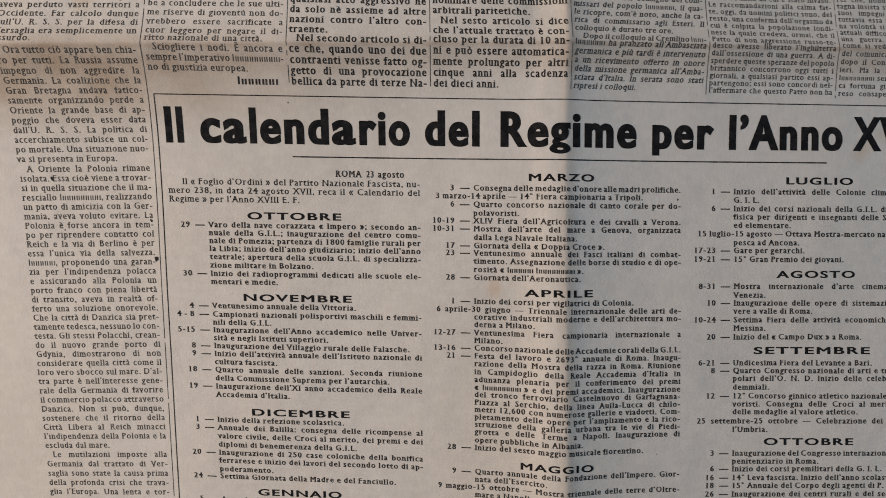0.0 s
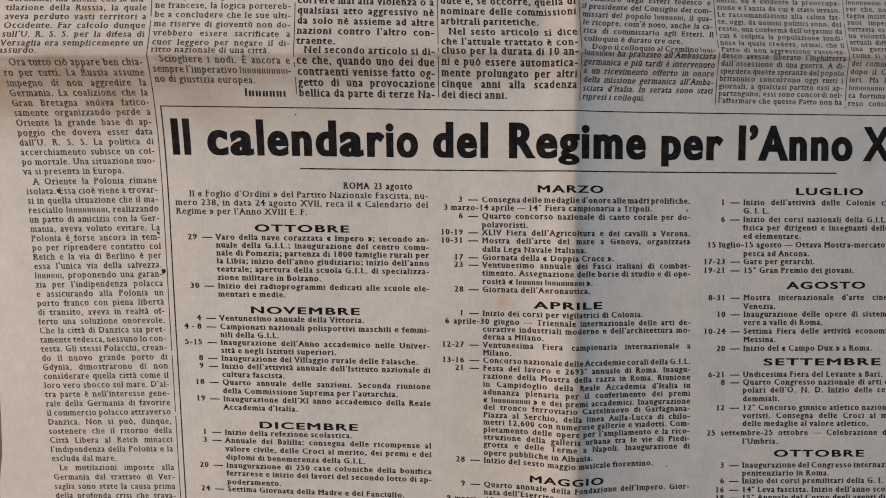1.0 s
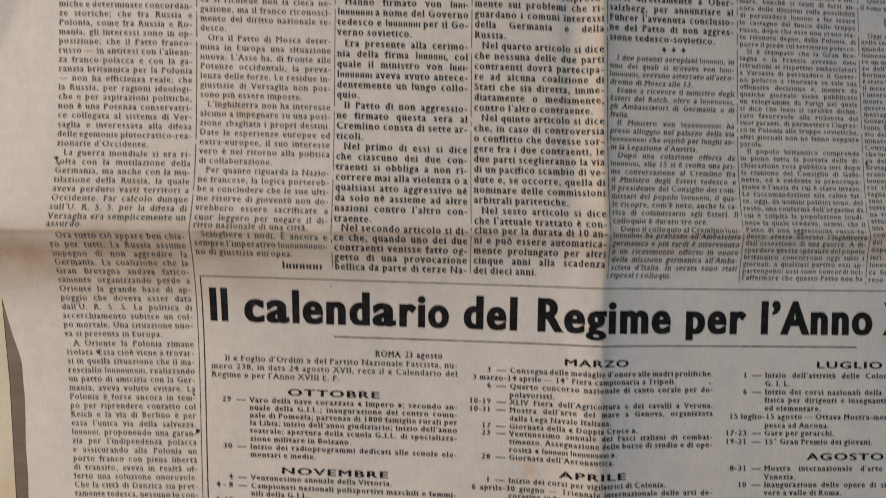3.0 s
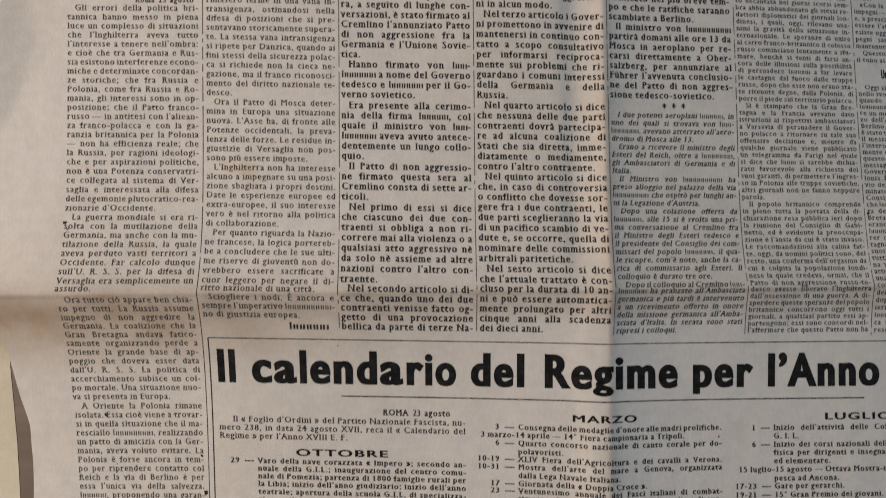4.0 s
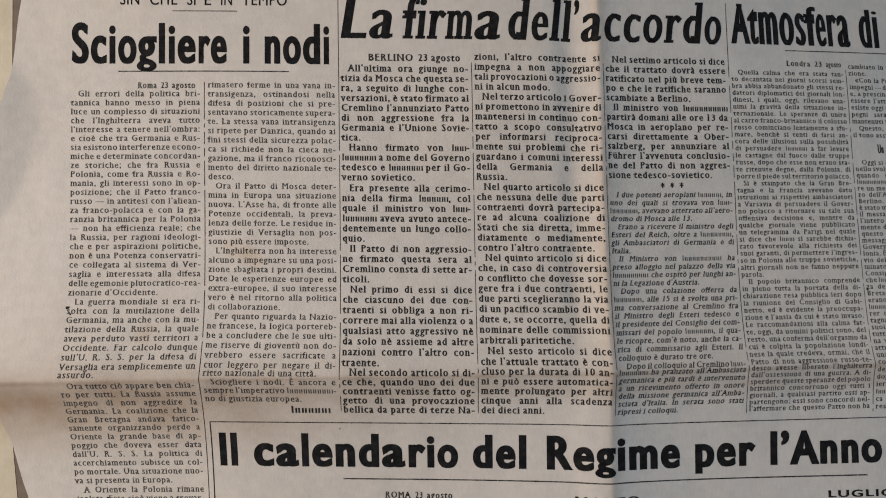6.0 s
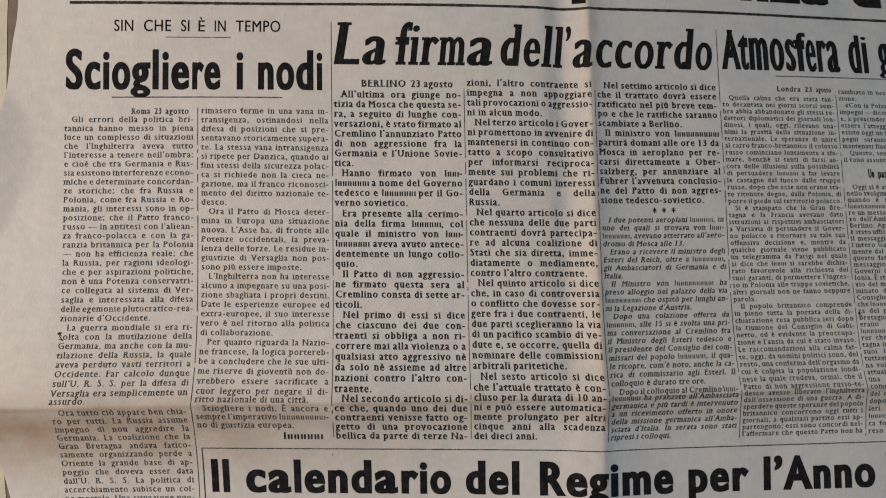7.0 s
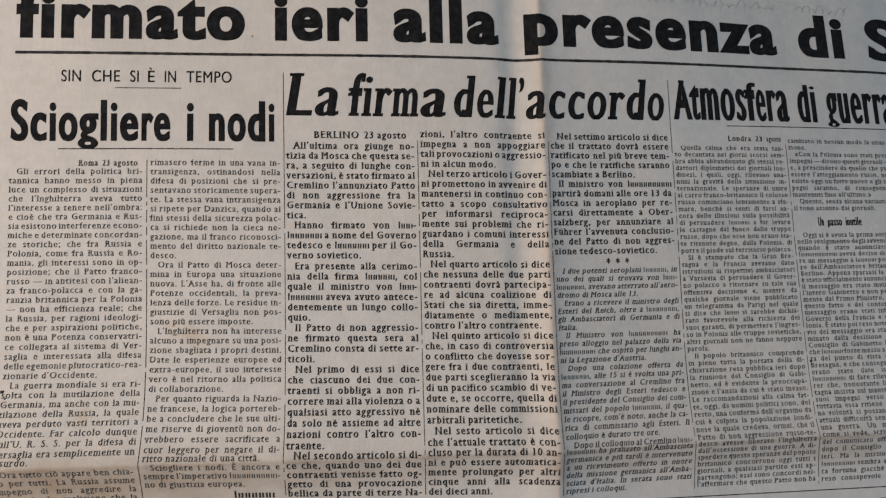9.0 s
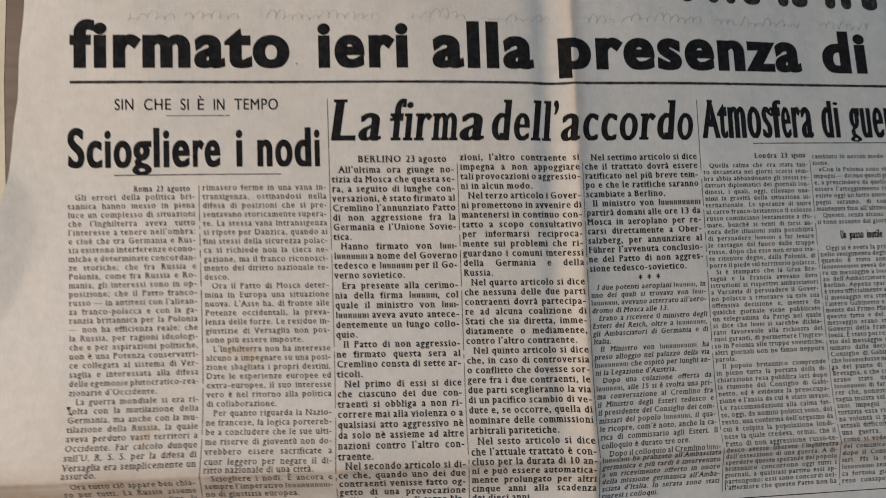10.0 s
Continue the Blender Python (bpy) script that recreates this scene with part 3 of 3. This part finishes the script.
column("""
zioni, l'altro contraente si
impegna a non appoggiare
tali provocazioni o aggressio-
ni in alcun modo.~
>Nel terzo articolo i Gover-
ni promettono in avvenire di
mantenersi in continuo con-
tatto a scopo consultativo
per informarsi reciproca-
mente sui problemi che ri-
guardano i comuni interessi
della Germania e della
Russia.~
>Nel quarto articolo si dice
che nessuna delle due parti
contraenti dovrà partecipa-
re ad alcuna coalizione di
Stati che sia diretta, imme-
diatamente o mediamente,
contro l'altro contraente.~
>Nel quinto articolo si dice
che, in caso di controversia
o conflitto che dovesse sor-
gere fra i due contraenti, le
due parti sceglieranno la via
di un pacifico scambio di ve-
dute e, se occorre, quella di
nominare delle commissioni
arbitrali paritetiche.~
>Nel sesto articolo si dice
che l'attuale trattato è con-
cluso per la durata di 10 an-
ni e può essere automatica-
mente prolungato per altri
cinque anni alla scadenza
dei dieci anni.~
""", "bold", -44.6, 1.2, ((1, 114.5), (18, 52.6), (31, 5.3), (32, 2.0), (36, -12.0)), 1.85, INK)
column("""
>Nel settimo articolo si dice
che il trattato dovrà essere
ratificato nel più breve tem-
po e che le ratifiche saranno
scambiate a Berlino.~
>Il ministro von {10}
partirà domani alle ore 13 da
Mosca in aeroplano per re-
carsi direttamente a Ober-
salzberg, per annunziare al
Führer l'avvenuta conclusio-
ne del Patto di non aggres-
sione tedesco-sovietico.~
""", "bold", 3.0, 49.8, ((1, 114.3), (13, 71.8)), 1.80, INK)
column("""
>I due potenti aeroplani {6}, in
uno dei quali si trovava von {3}-
{7}, avevano atterrato all'aero-
dromo di Mosca alle 13.~
>Erano a ricevere il ministro degli
Esteri del Reich, oltre a {8},
gli Ambasciatori di Germania e di
Italia.~
>Il Ministro von {10} ha
preso alloggio nel palazzo della via
{9} che ospitò per lunghi an-
ni la Legazione d'Austria.~
>Dopo una colazione offerta da
{7}, alle 15 si è svolta una pri-
ma conversazione al Cremlino fra
il Ministro degli Esteri tedesco e
il presidente del Consiglio dei com-
missari del popolo {7}, il qua-
le ricopre, com'è noto, anche la ca-
rica di commissario agli Esteri. Il
colloquio è durato tre ore.~
>Dopo il colloquio al Cremlino {3}-
{7} ha pranzato all'Ambasciata
germanica e più tardi è intervenuto
a un ricevimento offerto in onore
della missione germanica all'Amba-
sciata d'Italia. In serata sono stati
ripresi i colloqui.~
""", "italic", 3.0, 49.8, ((1, 64.8), (22, 4.1), (23, 2.0), (28, -12.0)), 1.46, INK_FADED)

# ---- the print: the small type of the right-hand columns ----
column("""
>Quella calma che era stata tan-
to decantata nei giorni scorsi sem-
bra abbia abbandonato gli stessi re-
dattori diplomatici dei giornali lon-
dinesi, i quali, oggi, rilevano una-
nimi la gravità della situazione in-
ternazionale. Le speranze di unire
al carro franco-britannico il colosso
russo cominciano lentamente a sfu-
mare, benchè si tenti di farsi an-
cora delle illusioni sulla possibilità
di persuadere {6} a far levare
le castagne dal fuoco dalle truppe
russe, dopo che esse non erano sta-
te ritenute degne, dalla Polonia, di
porre il piede sul territorio polacco.
>Si è stampato che la Gran Bre-
tagna e la Francia avevano dato
istruzioni ai rispettivi ambasciatori
a Varsavia di persuadere il Gover-
no polacco a ritornare su tale sua
offensiva decisione e, mentre da
qualche giornale viene pubblicato
un telegramma da Parigi nel quale
si dice che {4} si sarebbe dichia-
rato favorevole alla richiesta dei
suoi garanti, di permettere l'ingres-
so in Polonia alle truppe sovietiche,
altri giornali non ne fanno neppure
parola.~
>Il popolo britannico comprende
in pieno tutta la portata della di-
chiarazione resa pubblica ieri dopo
la riunione del Consiglio di Gabi-
netto, ed è evidente la preoccupa-
zione e l'ansia da cui è stato invaso.
Le raccomandazioni alla calma fat-
te, oggi, da uomini politici sono, del
resto, una conferma dell'orgasmo da
cui è colpita la popolazione londi-
nese la quale credeva, ormai, che il
Patto di non aggressione russo-te-
desco avesse liberato l'Inghilterra
dall'ossessione di una guerra. A di-
sperdere queste speranze del popolo
britannico concorrono oggi tutti i
giornali, a qualsiasi partito essi ap-
partengono; essi sono concordi nel-
l'affermare che questo Patto non ha
""", "light", 51.9, 98.2, ((1, 110.8), (16, 71.6), (42, 4.6), (43, 2.4), (49, -12.3)), 1.34, INK_FADED)
column("""
cambiato in nessun modo la situa-
zione.~
>«Con la Polonia sono stati presi
impegni — dicono questi giornali —
e, a prescindere da quello che può
essere l'atteggiamento russo, non
esiste oggi un fatto nuovo e gli im-
pegni saranno, di conseguenza,
mantenuti fino all'ultimo.»~
>Questo, senza alcuna variante, è
il tono assunto dai giornali.~
""", "light", 100.3, 146.4, ((1, 114.0), (11, 87.4)), 1.34, INK_FADED)
column("""
>Oggi si è avuta la prima sorpresa
nello svolgimento degli avvenimenti
quando è stato annunciato che
{11} aveva deciso di invia-
re un messaggio a {6} per mez-
zo dell'Ambasciatore britannico a
Berlino. Appena sparsasi la notizia
è stato ufficialmente annunciato che
il messaggio era stato inviato dal-
l'intero Gabinetto e non personal-
mente dal Primo Ministro, e che di
questo fatto e del contenuto del
messaggio erano stati informati i
Governi della Francia e della Po-
lonia. È stato poi reso noto che l'in-
vio del messaggio era stato deter-
minato dalla decisione presa dal
Consiglio di Gabinetto britannico
che {6} fosse messo a conoscen-
za del punto di vista della Gran
Bretagna, e che conseguentemente
erano state date istruzioni a
{9} di fare rilevare al Füh-
rer che, nonostante la Gran Bre-
tagna insista sul mantenimento dei
suoi impegni verso la Polonia,
tuttavia essa ritiene che con buo-
na volontà si possano superare le
attuali difficoltà senza ricorrere a
una guerra. Un messaggio che,
come si vede, scritto nei termini
del comunicato ufficiale diramato
dopo il Consiglio dei Ministri di
ieri. Ma la missione dell'inviato
{9} sembra abbia avuto po-
ca fortuna giacchè il governo ha
reso consapevole l'Ambasciatore
""", "light", 100.3, 146.4, ((1, 76.9), (31, 3.6), (37, -12.6)), 1.34, INK_FADED)


# ---- the print: the calendar in its box ----
def calendar(rows, x_text, x_end):
    """Rows of baseline, day and text; text that begins with # is a month, with its two ends given as the day."""
    pieces, sy = [], 1.47 / X_HEIGHT
    full = [text for _, day, text in rows if text[0] != "#" and day != "<" and not text.endswith("~")]
    need = sorted((x_end - x_text) / (word_wide(text.replace(" ", ""), "bold") + 0.30 * (len(text.split()) - 1)) for text in full)
    sx = need[len(need) // 8]
    for q, day, text in rows:
        if text[0] == "#":
            print_mesh("calendar_entry", pieces, INK)
            pieces = []
            headline([(text[1:], *day)], "wide", q + 0.25, 2.4, "wide heavy black capitals", INK_HEAVY, "month_heading", 1.6)
            continue
        if day and pieces:
            print_mesh("calendar_entry", pieces, INK)
            pieces = []
        start = x_text
        if day == "<":
            start = x_text - 13.2
        elif day:
            set_line(day, "bold", x_text - 6.4 - word_wide(day, "bold") * sx, 0, q, sx, sy, pieces, False)
            a, b, low = x_text - 4.8, x_text - 1.4, q + 0.55
            pieces.append((np.array([(a, low), (b, low), (b, low + 0.4), (a, low + 0.4)]), np.array([(0, 1, 2), (0, 2, 3)])))
        set_line(text.strip("~>"), "bold", start + (2.4 if text[0] == ">" else 0), x_end, q, sx, sy, pieces, not text.endswith("~"))
    print_mesh("calendar_entry", pieces, INK)


column("""
>Il « Foglio d'Ordini » del Partito Nazionale Fascista, nu-
mero 238, in data 24 agosto XVII, reca il « Calendario del
Regime » per l'Anno XVIII E. F.~
""", "light", -137.9, -49.4, ((1, -46.2), (3, -52.3)), 1.60, INK, 5.0)
calendar((
    (-58.4, (-110.5, -76.8), "#OTTOBRE"),
    (-61.2, "29", "Varo della nave corazzata « Impero »; secondo an-"),
    (-64.0, "", "nuale della G.I.L.; inaugurazione del centro comu-"),
    (-66.8, "", "nale di Pomezia; partenza di 1800 famiglie rurali per"),
    (-69.6, "", "la Libia; inizio dell'anno giudiziario; inizio dell'anno"),
    (-72.5, "", "teatrale; apertura della scuola G.I.L. di specializza-"),
    (-75.5, "", "zione militare in Bolzano.~"),
    (-78.5, "30", "Inizio dei radioprogrammi dedicati alle scuole ele-"),
    (-81.4, "", "mentari e medie.~"),
    (-87.5, (-113.2, -73.6), "#NOVEMBRE"),
    (-90.1, "4", "Ventunesimo annuale della Vittoria.~"),
    (-93.2, "4 - 8", "Campionati nazionali polisportivi maschili e femmi-"),
    (-96.1, "", "nili della G.I.L.~"),
    (-98.9, "5-15", "Inaugurazione dell'Anno accademico nelle Univer-"),
    (-101.8, "", "sità e negli Istituti superiori.~"),
    (-104.7, "8", "Inaugurazione del Villaggio rurale delle Falasche.~"),
    (-107.6, "9", "Inizio dell'attività annuale dell'Istituto nazionale di"),
    (-110.6, "", "cultura fascista.~"),
    (-113.5, "18", "Quarto annuale delle sanzioni. Seconda riunione"),
    (-116.6, "", "della Commissione Suprema per l'autarchia.~"),
    (-119.6, "19", "Inaugurazione dell'XI anno accademico della Reale"),
    (-122.7, "", "Accademia d'Italia.~"),
    (-129.5, (-111.7, -75.2), "#DICEMBRE"),
    (-132.1, "1", "Inizio della refezione scolastica.~"),
    (-135.1, "3", "Annuale dei Balilla: consegna delle ricompense al"),
    (-138.3, "", "valore civile, delle Croci al merito, dei premi e dei"),
    (-141.5, "", "diplomi di benemerenza della G.I.L.~"),
    (-144.6, "20", "Inaugurazione di 250 case coloniche della bonifica"),
    (-147.6, "", "ferrarese e inizio dei lavori del secondo lotto di ap-"),
    (-150.9, "", "poderamento.~"),
    (-153.7, "24", "Settima Giornata della Madre e del Fanciullo.~"),
    (-159.9, (-110.5, -78.8), "#GENNAIO"),
    (-162.7, "5", "Annuale della istituzione della Milizia.~"),
), -124.3, -49.3)
calendar((
    (-43.8, (-12.2, 11.5), "#MARZO"),
    (-47.1, "3", "Consegna delle medaglie d'onore alle madri prolifiche."),
    (-49.9, "<", "3 marzo-14 aprile — 14° Fiera campionaria a Tripoli.~"),
    (-52.8, "6", "Quarto concorso nazionale di canto corale per do-"),
    (-55.8, "", "polavoristi.~"),
    (-58.5, "10-19", "XLIV Fiera dell'Agricoltura e dei cavalli a Verona."),
    (-61.3, "10-31", "Mostra dell'arte del mare a Genova, organizzata"),
    (-64.3, "", "dalla Lega Navale Italiana.~"),
    (-67.2, "17", "Giornata della « Doppia Croce ».~"),
    (-69.8, "23", "Ventunesimo annuale dei Fasci italiani di combat-"),
    (-72.6, "", "timento. Assegnazione delle borse di studio e di ope-"),
    (-75.6, "", "rosità « {6} {9} ».~"),
    (-78.4, "28", "Giornata dell'Aeronautica.~"),
    (-84.0, (-13.3, 11.0), "#APRILE"),
    (-86.8, "1", "Inizio dei corsi per vigilatrici di Colonia.~"),
    (-89.7, "<", "6 aprile-30 giugno — Triennale internazionale delle arti de-"),
    (-92.4, "", "corative industriali moderne e dell'architettura mo-"),
    (-95.1, "", "derna a Milano.~"),
    (-98.0, "12-27", "Ventunesima Fiera campionaria internazionale a"),
    (-100.8, "", "Milano.~"),
    (-103.5, "13-16", "Concorso nazionale delle Accademie corali della G.I.L."),
    (-106.3, "21", "Festa del lavoro e 2693° annuale di Roma. Inaugu-"),
    (-109.1, "", "razione della Mostra della razza in Roma. Riunione"),
    (-112.0, "", "in Campidoglio della Reale Accademia d'Italia in"),
    (-114.8, "", "adunanza plenaria per il conferimento dei premi"),
    (-117.6, "", "« {9} » e dei premi accademici. Inaugurazione"),
    (-120.2, "", "del tronco ferroviario Castelnuovo di Garfagnana-"),
    (-123.0, "", "Piazza al Serchio, della linea Aulla-Lucca di chilo-"),
    (-125.6, "", "metri 12,600 con numerose gallerie e viadotti. Com-"),
    (-128.3, "", "pletamento delle opere per l'ampliamento e la rico-"),
    (-131.0, "", "struzione della galleria urbana tra le vie di Piedi-"),
    (-133.7, "", "grotta e delle Terme a Napoli. Inaugurazione di"),
    (-136.7, "", "opere pubbliche in Albania.~"),
    (-139.5, "28", "Inizio del sesto maggio musicale fiorentino.~"),
    (-145.7, (-15.3, 11.2), "#MAGGIO"),
    (-148.3, "9", "Quarto annuale della Fondazione dell'Impero. Gior-"),
    (-151.1, "", "nata dell'Esercito.~"),
    (-153.9, "<", "9 maggio-15 ottobre — Mostra triennale delle terre d'Oltre-"),
    (-156.8, "", "mare a Napoli.~"),
    (-159.7, "12", "Celebrazione della giornata coloniale.~"),
), -31.0, 42.8)
calendar((
    (-44.1, (81.1, 107.1), "#LUGLIO"),
    (-47.5, "1", "Inizio dell'attività delle Colonie climatiche della"),
    (-50.5, "", "G. I. L.~"),
    (-53.5, "6", "Inizio dei corsi nazionali della G.I.L. di educazione"),
    (-56.4, "", "fisica per dirigenti e insegnanti delle Scuole medie"),
    (-59.4, "", "ed elementare.~"),
    (-62.4, "<", "15 luglio-15 agosto — Ottava Mostra-mercato nazionale della"),
    (-65.5, "", "pesca ad Ancona.~"),
    (-68.3, "17-23", "Gare per gerarchi.~"),
    (-71.4, "19-21", "15° Gran Premio dei giovani.~"),
    (-77.2, (78.0, 108.0), "#AGOSTO"),
    (-81.0, "8-31", "Mostra internazionale d'arte cinematografica a"),
    (-84.1, "", "Venezia.~"),
    (-86.9, "10", "Inaugurazione delle opere di sistemazione del Te-"),
    (-89.8, "", "vere a valle di Roma.~"),
    (-92.9, "10-24", "Settima Fiera delle attività economiche siciliane a"),
    (-95.9, "", "Messina.~"),
    (-99.0, "20", "Inizio del « Campo Dux » a Roma.~"),
    (-104.4, (69.5, 113.6), "#SETTEMBRE"),
    (-108.3, "6-21", "Undicesima Fiera del Levante a Bari.~"),
    (-111.1, "8", "Quarto Congresso nazionale di arti e tradizioni po-"),
    (-113.9, "", "polari dell'O. N. D. Inizio delle celebrazioni ven-"),
    (-117.0, "", "demmiali.~"),
    (-120.2, "12", "12° Concorso ginnico atletico nazionale per dopola-"),
    (-123.1, "", "voristi. Consegna delle Croci al merito rurale e"),
    (-125.9, "", "delle medaglie al valore atletico.~"),
    (-129.2, "<", "25 settembre-25 ottobre — Celebrazione dei Grandi del-"),
    (-132.3, "", "l'Umbria.~"),
    (-137.2, (73.5, 107.6), "#OTTOBRE"),
    (-140.9, "3", "Inaugurazione del Congresso internazionale di diritto"),
    (-143.8, "", "penitenziario in Roma.~"),
    (-146.6, "6", "Inizio dei corsi premilitari della G. I. L.~"),
    (-149.8, "16", "14° Leva fascista. Inizio dell'anno scolastico.~"),
    (-152.7, "18", "15° Annuale del Corpo degli agenti di P. S.~"),
    (-155.8, "26", "Inaugurazione dei centri rurali e del secondo lotto"),
), 62.0, 137.2)


# ---- ink blots, specks and the faint pencil line over the headline ----
def blot(p, q, size, lumps):
    pieces = []
    for k in range(lumps):
        a = np.linspace(0, 2 * np.pi, 11)[:-1]
        r = size * (0.55 + 0.45 * random.random()) * (1 + 0.25 * np.sin(3 * a + k))
        c = np.array([p + size * random.uniform(-0.6, 0.6) * (k > 0), q + size * random.uniform(-0.9, 0.9) * (k > 0)])
        v = np.concatenate([[c], c + np.stack([r * np.cos(a), r * np.sin(a)], 1)])
        f = np.array([(0, i + 1, (i + 1) % 10 + 1) for i in range(10)])
        pieces.append((v, f))
    print_mesh("ink_blot", pieces, INK)


for p, q, size, lumps in ((-190.6, 24.7, 0.75, 2), (-189.6, 22.4, 0.4, 1), (-143.6, -72.4, 0.8, 2), (-179.0, -44.2, 0.55, 2), (-144.6, -59.2, 0.5, 2),
                          (-105.0, 151.6, 0.5, 1), (-122.0, -25.4, 0.28, 1), (41.4, -49.6, 0.35, 2), (-94.6, -18.0, 0.25, 1), (-60.0, 66.0, 0.2, 1),
                          (-176.0, -62.0, 0.25, 1), (34.0, -140.0, 0.3, 1), (-131.0, -78.0, 0.22, 1), (100.6, 30.6, 0.5, 2)):
    blot(p, q, size, lumps)


def scrawl(p, q, width, tall):
    s = np.arange(0, width, 0.2)
    wander = np.interp(s, np.arange(0, width + 2, 1.7), np.random.uniform(-1, 1, len(np.arange(0, width + 2, 1.7))))
    x = p + s + 0.8 * np.sin(s * 1.9 + p) + 0.5 * wander
    y = q + tall * (0.30 * np.sin(s * 1.9 + 1.2 + p) * (0.8 + 0.7 * wander) + 0.28 * wander)
    d = np.stack([np.gradient(x), np.gradient(y)], 1)
    d = np.stack([-d[:, 1], d[:, 0]], 1) / (np.linalg.norm(d, axis=1)[:, None] + 1e-6) * 0.11
    mid = np.stack([x, y], 1)
    n = len(s)
    v = np.concatenate([mid + d, mid - d])
    a = np.arange(n - 1)
    f = np.concatenate([np.stack([a, a + n, a + n + 1], 1), np.stack([a, a + n + 1, a + 1], 1)])
    print_mesh("pencil_mark", [(v, f)], PENCIL, "faint grey pencil scrawl")


for p, width in ((-168, 18), (-146, 20), (-116, 42), (-62, 22), (-34, 26), (6, 12), (22, 34), (62, 40), (112, 24)):
    scrawl(p, 170.0 + random.uniform(-0.6, 0.6), width, 4.2)
